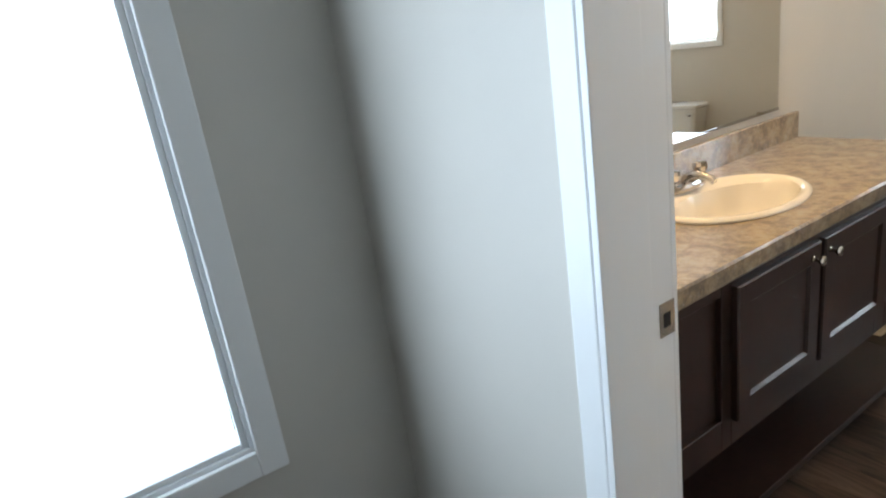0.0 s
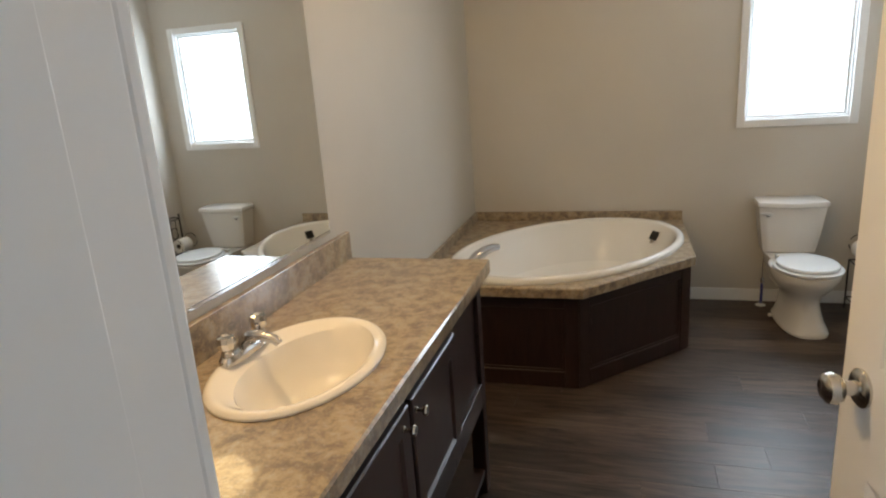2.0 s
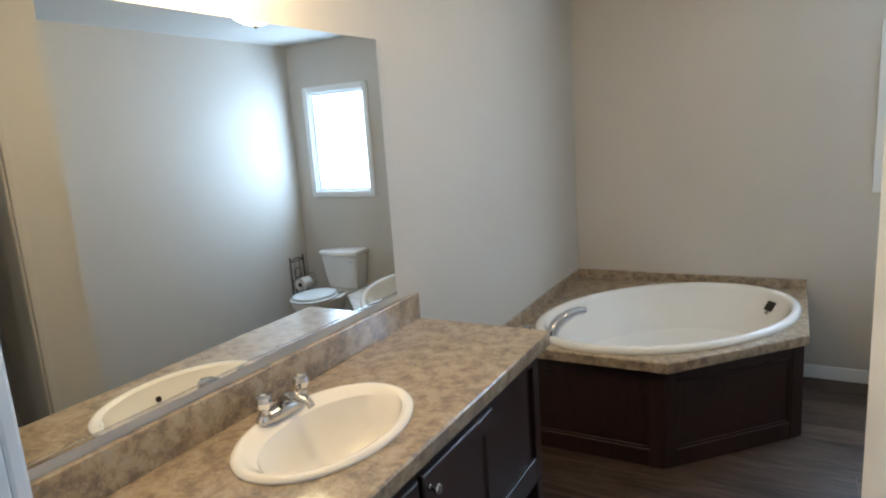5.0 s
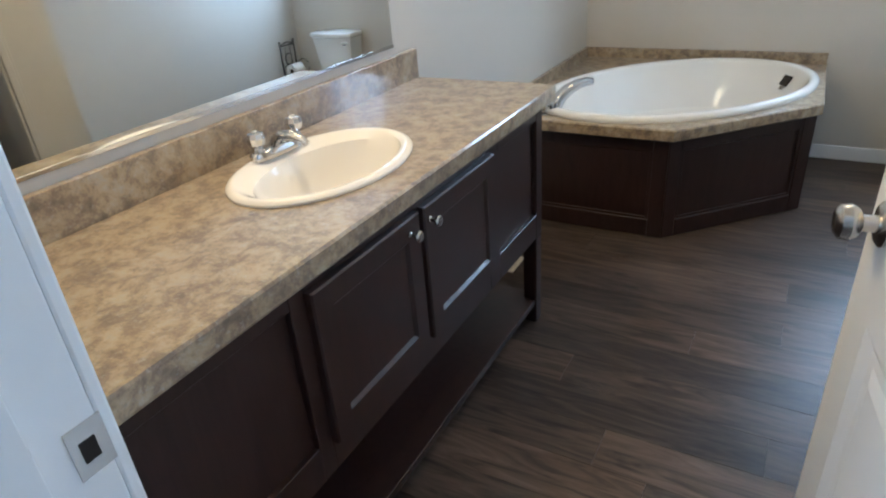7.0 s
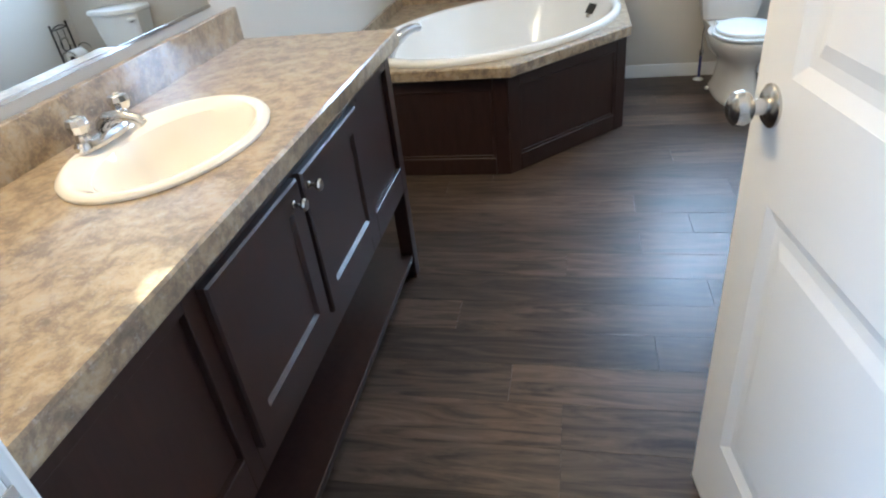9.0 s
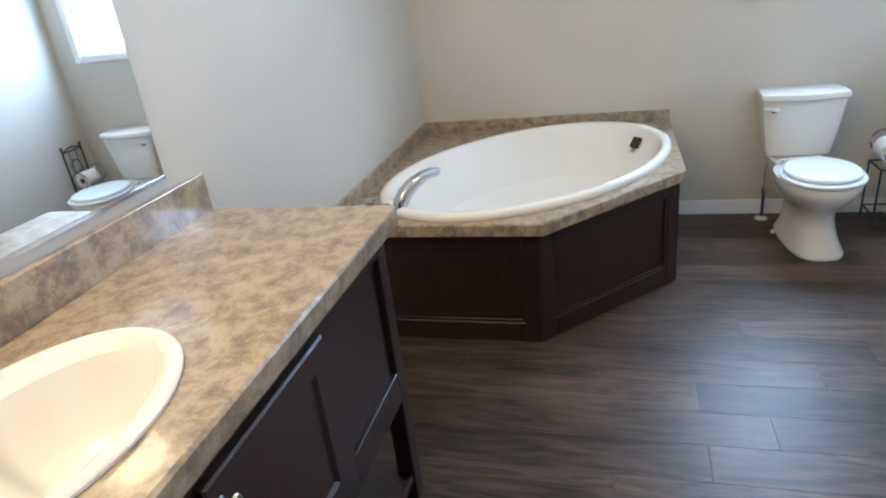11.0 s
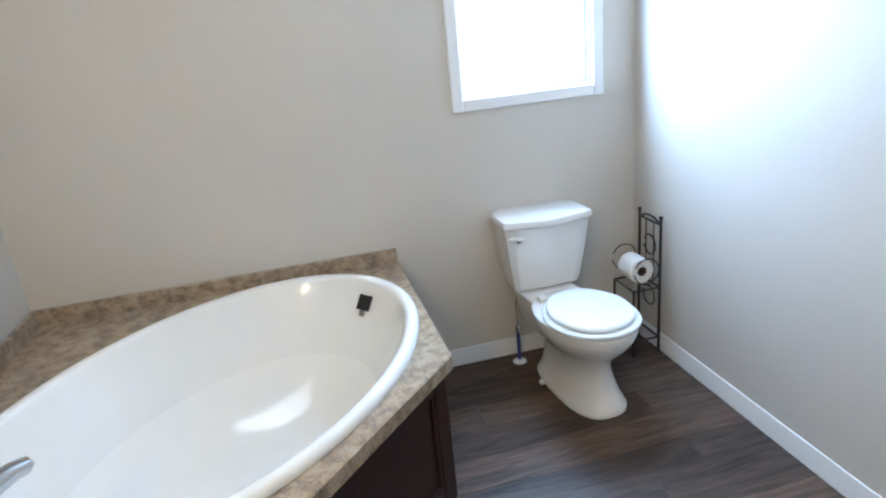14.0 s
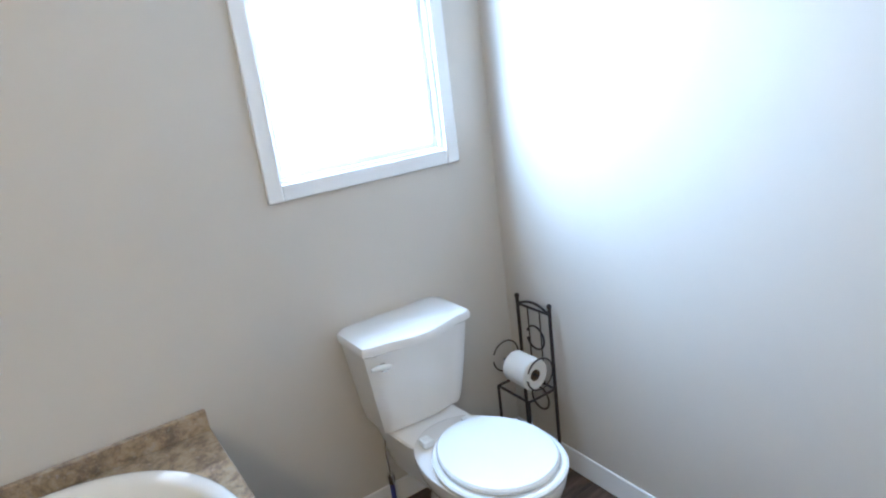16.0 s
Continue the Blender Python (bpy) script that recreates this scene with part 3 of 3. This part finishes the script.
# ---- floor register ----
def floor_register():
    x0, x1, y0, y1 = 2.53, 2.67, 1.012, 1.275
    r = thing("floor_register", ((x0 + x1) / 2, (y0 + y1) / 2, 0), "beige slotted metal floor register beside the vanity", "vent")
    for a, b, c, d in ((x0, x0 + 0.016, y0, y1), (x1 - 0.016, x1, y0, y1), (x0 + 0.016, x1 - 0.016, y0, y0 + 0.016), (x0 + 0.016, x1 - 0.016, y1 - 0.016, y1)):
        part("frame", one_box(a, b, c, d, 0.0005, 0.006, bevel=0.001, seg=1), M_REGISTER, r)
    # dark sheet under the slats gives the slots their shade
    part("slot_shade", one_box(x0 + 0.014, x1 - 0.014, y0 + 0.014, y1 - 0.014, 0.0005, 0.0015), M_HOLE, r, "dark sheet for the shade behind the slats")
    for k in range(13):
        y = y0 + 0.024 + k * 0.0178
        part("slat", one_box(x0 + 0.016, x1 - 0.016, y - 0.0055, y + 0.0055, 0.002, 0.005), M_REGISTER, r)


floor_register()


# ---- corner tub ----
TUB, TUB_TURN = (3.690, 0.603), radians(-40)
DECK = [(4.398, 1.298), (3.012, 1.298), (3.012, 0.488), (3.572, -0.039), (4.398, -0.037)]


SKIRT = [(4.398, 1.298), (3.072, 1.298), (3.072, 0.512), (3.617, -0.018), (4.398, -0.018)]


def tub():
    t = thing("corner_tub", (3.7, 0.62, 0), "corner garden tub, oval biscuit basin, stone-look deck, dark panelled skirt", "bathtub")
    part("deck", slab_with_oval(bmesh.new(), DECK, *TUB, 0.724, 0.484, TUB_TURN, 0.477, 0.528, 0.005), M_LAM, t, "stone-look laminate tub deck")
    part("splash", one_box(3.014, 4.378, NORTH - 0.020, NORTH - 0.002, 0.528, 0.586, bevel=0.002), M_LAM, t, "stone-look laminate splash strip")
    part("splash", one_box(4.380, 4.398, -0.034, NORTH - 0.002, 0.528, 0.586, bevel=0.002), M_LAM, t, "stone-look laminate splash strip")
    rim = [(0.998, 0.5285), (1.001, 0.535), (1.0, 0.543), (0.993, 0.552), (0.981, 0.558), (0.966, 0.5605), (0.950, 0.5595), (0.936, 0.555), (0.926, 0.547), (0.919, 0.534)]
    wall_rings = [(0.900, 0.508), (0.868, 0.468), (0.826, 0.42), (0.778, 0.37), (0.728, 0.32)]
    floor_rings = [(0.728, 0.32), (0.675, 0.27), (0.622, 0.228), (0.575, 0.195), (0.535, 0.173), (0.50, 0.160), (0.45, 0.148), (0.38, 0.141), (0.25, 0.137), (0.05, 0.135)]

    def tub_ring(k, z):
        return oval(*TUB, z, 0.742 * k, max(0.499 * k - (1 - k) * 0.03, 0.02), TUB_TURN, 72)
    basin = part("basin", loft(bmesh.new(), [tub_ring(k, z) for k, z in rim + wall_rings], False, False), M_TUB, t, "biscuit white oval acrylic basin", True)
    part("basin_floor", loft(bmesh.new(), [tub_ring(k, z) for k, z in floor_rings], False, True), M_TUB_FLOOR, basin, "matt textured tub floor", True)
    part("drain", turned(bmesh.new(), (3.44, 0.815, 0.146), (0.03, -0.03, 1), [(0, 0.032), (0.004, 0.031), (0.006, 0.022), (0.003, 0.018), (0.007, 0.004)], 20), M_CHROME, t, "chrome tub drain", True)
    pts = SKIRT
    for i in (1, 2, 3):
        (x0, y0), (x1, y1) = pts[i], pts[i + 1]
        e = Vector((x1 - x0, y1 - y0))
        n = Vector((e.y, -e.x)).normalized() * -1
        L, u = e.length, e.normalized()
        mid = Vector((TUB[0] - x0, TUB[1] - y0))
        n = -n if n.dot(mid) > 0 else n

        def slab(a, b, z0, z1, d0, d1, bev=0.002):
            bm = one_box(a, b, -d1, -d0, z0, z1, bevel=bev, seg=1)
            m = Matrix(((u.x, -n.x, 0, x0), (u.y, -n.y, 0, y0), (0, 0, 1, 0), (0, 0, 0, 1)))
            bmesh.ops.transform(bm, matrix=m, verts=bm.verts)
            return bm
        side = part("skirt_panel", slab(0, L, 0.002, 0.475, -0.020, -0.006, 0), M_ESP, t, "dark espresso wood skirt panel")
        w = 0.065
        for a, b, z0, z1 in ((0.0, w, 0.002, 0.475), (L - w, L, 0.002, 0.475), (w, L - w, 0.002, 0.085), (w, L - w, 0.41, 0.475)):
            part("skirt_rail", slab(a + 0.0005, b - 0.0005, z0, z1, -0.0055, 0.004), M_ESP, side)
        for a, b, z0, z1 in ((w, w + 0.014, 0.085, 0.42), (L - w - 0.014, L - w, 0.085, 0.42), (w + 0.014, L - w - 0.014, 0.085, 0.099), (w + 0.014, L - w - 0.014, 0.406, 0.42)):
            part("moulding", slab(a, b, z0, z1, -0.0055, 0.0005, 0.0015), M_ESP, side)
    # overflow plate on the basin's wall; the metal tab below stands in for its reflection
    aim = TUB_TURN - radians(6)
    at = Vector((*TUB, 0.489)) + Vector((math.cos(aim), math.sin(aim), 0)) * 0.642
    lay = Matrix.Translation(at) @ Matrix.Rotation(TUB_TURN - radians(13), 4, "Z") @ Matrix.Rotation(radians(33), 4, "Y")
    for n, m, mat, note in (("overflow_plate", (-0.004, 0.004, -0.029, 0.029, -0.028, 0.028), M_BLACK, "dark square overflow plate"), ("overflow_reflection", (-0.002, 0.005, -0.014, 0.010, -0.050, -0.0285), M_NICKEL, "small dull metal tab for the plate's reflection")):
        bm = one_box(*m, bevel=0.0015)
        bmesh.ops.transform(bm, matrix=lay, verts=bm.verts)
        part(n, bm, mat, t, note)


tub()


def tub_faucet():
    f = thing("tub_faucet", (3.14, 1.04, 0.528), "chrome arched tub spout with two knob handles on the deck", "faucet")
    a, b = Vector((3.140, 1.050, 0.0)), Vector((3.285, 0.925, 0.0))
    pts, rad = [], []
    for k, (s, z, r) in enumerate(((0.0, 0.540, 0.031), (0.02, 0.565, 0.031), (0.14, 0.598, 0.030), (0.35, 0.626, 0.028), (0.62, 0.645, 0.024), (0.85, 0.650, 0.020), (1.0, 0.645, 0.018), (1.01, 0.640, 0.012))):
        p = a.lerp(b, s)
        pts.append((p.x, p.y, z))
        rad.append(r)
    part("spout", tube(bmesh.new(), pts, rad, 16), M_CHROME, f, "", True)
    for x, y in ((3.178, 1.186), (3.103, 1.092)):
        bm = turned(bmesh.new(), (x, y, 0.528), (0, 0, 1), [(0, 0.024), (0.006, 0.023), (0.012, 0.011), (0.020, 0.011), (0.026, 0.020), (0.040, 0.023), (0.048, 0.019), (0.051, 0.008)], 12)
        part("handle", bm, M_CHROME, f, "chrome knob handle")


tub_faucet()


# ---- toilet ----
def toilet():
    cy = -0.612
    t = thing("toilet", (4.1, cy, 0), "white two-piece toilet with closed lid against the wall", "toilet")
    bc, bs = math.cos(radians(4.5)), math.sin(radians(4.5))

    def ring(x0, x1, w, z, power=2.2, n=48, back=0.0):
        cx, a = (x0 + x1) / 2, (x1 - x0) / 2
        pts = []
        for i in range(n):
            q = 2 * math.pi * i / n
            u, v = math.cos(q), math.sin(q)
            u, v = math.copysign(abs(u) ** (2 / power), u), math.copysign(abs(v) ** (2 / power), v)
            narrow = 1.0 - back * max(0.0, u)
            px, py = cx + a * u - 4.24, w * v * narrow - 0.02 * max(0.0, 1 - z / 0.25)
            pts.append((4.24 + px * bc - py * bs, cy + px * bs + py * bc, z))
        return pts
    rings = [ring(3.802, 4.275, 0.116, 0.0, 2.8), ring(3.800, 4.277, 0.118, 0.014, 2.8), ring(3.806, 4.268, 0.112, 0.028, 2.7), ring(3.822, 4.25, 0.098, 0.07, 2.5), ring(3.838, 4.235, 0.088, 0.13, 2.3), ring(3.843, 4.225, 0.086, 0.175, 2.2),
             ring(3.830, 4.22, 0.094, 0.21, 2.1), ring(3.795, 4.21, 0.118, 0.245, 2.1), ring(3.760, 4.20, 0.143, 0.28, 2.1), ring(3.740, 4.20, 0.159, 0.31, 2.15), ring(3.731, 4.20, 0.167, 0.34, 2.2), ring(3.732, 4.20, 0.166, 0.356, 2.2), ring(3.745, 4.19, 0.155, 0.361, 2.2)]
    part("bowl", loft(bmesh.new(), rings), M_TOILET, t, smooth=True)
    bm = loft(bmesh.new(), [ring(4.12, 4.375, w, z, 6) for w, z in ((0.080, 0.19), (0.098, 0.27), (0.114, 0.338), (0.116, 0.350), (0.110, 0.3545))])
    part("shelf", bm, M_TOILET, t, smooth=True)
    part("seat", loft(bmesh.new(), [ring(3.726 + i, 4.118 - i, 0.168 - i, z, 2.15, back=0.10) for i, z in ((0.008, 0.3618), (0.001, 0.366), (0.0, 0.375), (0.006, 0.380))]), M_SEAT, t, smooth=True)
    part("lid", loft(bmesh.new(), [ring(3.748 + i, 4.105 - i, 0.150 - i, z, 2.12, back=0.10) for i, z in ((0.004, 0.3815), (0.0, 0.385), (0.0, 0.393), (0.005, 0.399), (0.03, 0.4025), (0.11, 0.404))]), M_SEAT, t, "white closed oval lid", True)
    for s in (-1, 1):
        part("seat_hinge", one_box(4.100, 4.138, cy + s * 0.075 - 0.016, cy + s * 0.075 + 0.016, 0.3615, 0.384, bevel=0.005), M_SEAT, t)

    # tank, wider at the top, its front bulging in the middle
    ty = cy - 0.006

    def tank_ring(w, depth, z, bow, corner=0.012):
        back = 4.392
        front = back - depth
        pts = []
        for k in range(17):
            y = -w + 2 * w * k / 16
            swell = 0.5 + 0.5 * math.cos(math.pi * min(1.0, abs(y / w) * 1.12))
            pts.append((front - bow * swell + (corner if k in (0, 16) else 0), ty - y, z))
        pts += [(back - 0.015, ty - w, z), (back, ty - w + 0.015, z), (back, ty + w - 0.015, z), (back - 0.015, ty + w, z)]
        return pts
    part("tank", loft(bmesh.new(), [tank_ring(w, d, z, b) for w, d, z, b in ((0.126, 0.130, 0.355, 0.008), (0.138, 0.145, 0.362, 0.010), (0.145, 0.153, 0.40, 0.011), (0.160, 0.163, 0.50, 0.013), (0.174, 0.172, 0.61, 0.015), (0.177, 0.175, 0.635, 0.015))]), M_TOILET, t, smooth=True)
    part("tank_lid", loft(bmesh.new(), [tank_ring(w, d, z, b) for w, d, z, b in ((0.178, 0.180, 0.635, 0.026), (0.185, 0.187, 0.641, 0.032), (0.186, 0.188, 0.655, 0.032), (0.182, 0.184, 0.666, 0.031), (0.168, 0.168, 0.671, 0.026))]), M_TOILET, t, "white tank lid with a wavy front edge", True)
    bm = turned(bmesh.new(), (4.226, ty + 0.128, 0.592), (-1, 0, 0), [(0, 0.014), (0.012, 0.014), (0.015, 0.008), (0.024, 0.008)], 14)
    lever = part("flush_lever", bm, M_CHROME, t, "chrome flush lever", True)
    part("handle", tube(bmesh.new(), [(4.203, ty + 0.172, 0.603), (4.199, ty + 0.150, 0.604), (4.198, ty + 0.122, 0.600), (4.200, ty + 0.112, 0.598)], [0.006, 0.009, 0.010, 0.006], 12), M_SEAT, lever, "", True)
    for s in (-1, 1):
        part("bolt_cap", ball(bmesh.new(), (4.09, cy + s * 0.104, 0.024), 0.012), M_TOILET, t, "", True)


toilet()


def supply():
    s = thing("supply_valve", (4.318, -0.500, 0), "blue supply stem rising from a white floor flange beside the toilet", "water valve")
    part("flange", turned(bmesh.new(), (4.318, -0.500, 0.0), (0, 0, 1), [(0, 0.030), (0.004, 0.029), (0.010, 0.014), (0.014, 0.012)], 20), M_SEAT, s, "white floor flange", True)
    part("stem", tube(bmesh.new(), [(4.318, -0.500, 0.012), (4.318, -0.500, 0.14)], 0.008, 10), M_BLUE, s, "blue stem", True)
    part("valve_body", turned(bmesh.new(), (4.318, -0.500, 0.14), (0, 0, 1), [(0, 0.010), (0.008, 0.013), (0.03, 0.013), (0.038, 0.009)], 12), M_CHROME, s, "", True)
    part("supply_line", tube(bmesh.new(), [(4.318, -0.500, 0.178), (4.320, -0.498, 0.26), (4.315, -0.505, 0.33), (4.31, -0.510, 0.362)], 0.004, 8), M_CHROME, s, "", True)


supply()


# ---- paper stand ----
def paper_stand():
    x0, x1, yb, yf = 4.158, 4.316, -1.072, -0.954
    s = thing("toilet_paper_stand", ((x0 + x1) / 2, -1.01, 0), "dark wrought-iron toilet paper stand in the corner by the toilet", "paper stand")
    bar = lambda name, pts, r=0.0045: part(name, tube(bmesh.new(), pts, r, 8), M_IRON, s, "", True)
    for x in (x0, x1):
        bar("post", [(x, yb, 0.0), (x, yb, 0.592)], 0.006)
        part("finial", ball(bmesh.new(), (x, yb, 0.599), 0.009, seg=12), M_IRON, s, "", True)
        bar("front_post", [(x, yf, 0.0), (x, yf, 0.30)], 0.005)
        for z in (0.07, 0.30):
            bar("side_bar", [(x, yb, z), (x, yf, z)])
    for z in (0.57, 0.07, 0.30):
        bar("cross_bar", [(x0, yb, z), (x1, yb, z)])
    bar("arch", [(x0 + (x1 - x0) * k / 10, yb, 0.57 + 0.022 * math.sin(math.pi * k / 10)) for k in range(11)])
    for z in (0.07, 0.30):
        bar("front_bar", [(x0, yf, z), (x1, yf, z)])
    for z, q in ((0.465, 0.4), (0.235, 1.0)):
        bar("scroll", circle_points(((x0 + x1) / 2, yb, z), 0.042, (1, 0, 0), (0, 0, 1), 22, 0.9, q), 0.0035)
    for x in (x0 + 0.05, x1 - 0.05):
        bar("spindle", [(x, yb, 0.30), (x, yb, 0.57)], 0.0025)
    for x, yc, zc in ((x1, -1.000, 0.398), (x0, -1.012, 0.380)):
        bar("scroll", circle_points((x, yc, zc), 0.055, (0, 1, 0), (0, 0, 1), 22, 0.92, 0.4), 0.0028)
    bar("roll_arm", [(x1, yb, 0.386), (x1, -0.992, 0.386), (x0 - 0.012, -0.992, 0.386)], 0.005)
    r = thing("toilet_paper_roll", (4.212, -0.992, 0.384), "white toilet paper roll hanging on the dark stand", "toilet paper")
    bm = bmesh.new()
    n = 36
    prof = [(4.160, 0.020), (4.160, 0.050), (4.163, 0.053), (4.260, 0.053), (4.263, 0.050), (4.263, 0.020), (4.160, 0.020)]
    loops = [[bm.verts.new((x, -0.992 + rr * math.cos(2 * math.pi * k / n), 0.384 + rr * math.sin(2 * math.pi * k / n))) for k in range(n)] for x, rr in prof[:-1]]
    loops.append(loops[0])
    for la, lb in zip(loops, loops[1:]):
        for i in range(n):
            bm.faces.new((la[i], la[(i + 1) % n], lb[(i + 1) % n], lb[i]))
    part("paper", bm, M_PAPER, r, "", True)
    bm = bmesh.new()
    loops = [[bm.verts.new((x, -0.992 + rr * math.cos(2 * math.pi * k / n), 0.384 + rr * math.sin(2 * math.pi * k / n))) for k in range(n)] for x, rr in ((4.159, 0.0195), (4.264, 0.0195), (4.264, 0.0175), (4.159, 0.0175))]
    loops.append(loops[0])
    for la, lb in zip(loops, loops[1:]):
        for i in range(n):
            bm.faces.new((la[i], la[(i + 1) % n], lb[(i + 1) % n], lb[i]))
    part("core", bm, M_CARD, r, "brown cardboard core", True)


paper_stand()


# ---- floor planks ----
def planks():
    floor = bpy.data.objects["floor"]
    rng = random.Random(5)
    width, length, gap = 0.152, 1.22, 0.0005
    meshes = {}

    def plank_mesh(w, l):
        key = (round(w, 3), round(l, 3))
        if key not in meshes:
            bm = one_box(-w / 2 + gap, w / 2 - gap, -l / 2 + gap, l / 2 - gap, -0.006, 0.0, bevel=0.0)
            me = bpy.data.meshes.new("plank")
            bm.to_mesh(me)
            bm.free()
            me.materials.append(M_PLANK)
            meshes[key] = me
        return meshes[key]
    x, col = WEST - 0.03, 0
    while x < EAST - 0.01:
        w = min(width, EAST - x)
        y = SOUTH - rng.choice((0.15, 0.35, 0.55, 0.75, 0.95, 1.1))
        while y < NORTH - 0.01:
            a, b = max(y, SOUTH), min(y + length, NORTH)
            if b - a > 0.02:
                ob = new("plank", plank_mesh(w, b - a))
                ob.location = (x + w / 2, (a + b) / 2, 0)
                ob.parent = floor
            y += length
        x += width
        col += 1


planks()
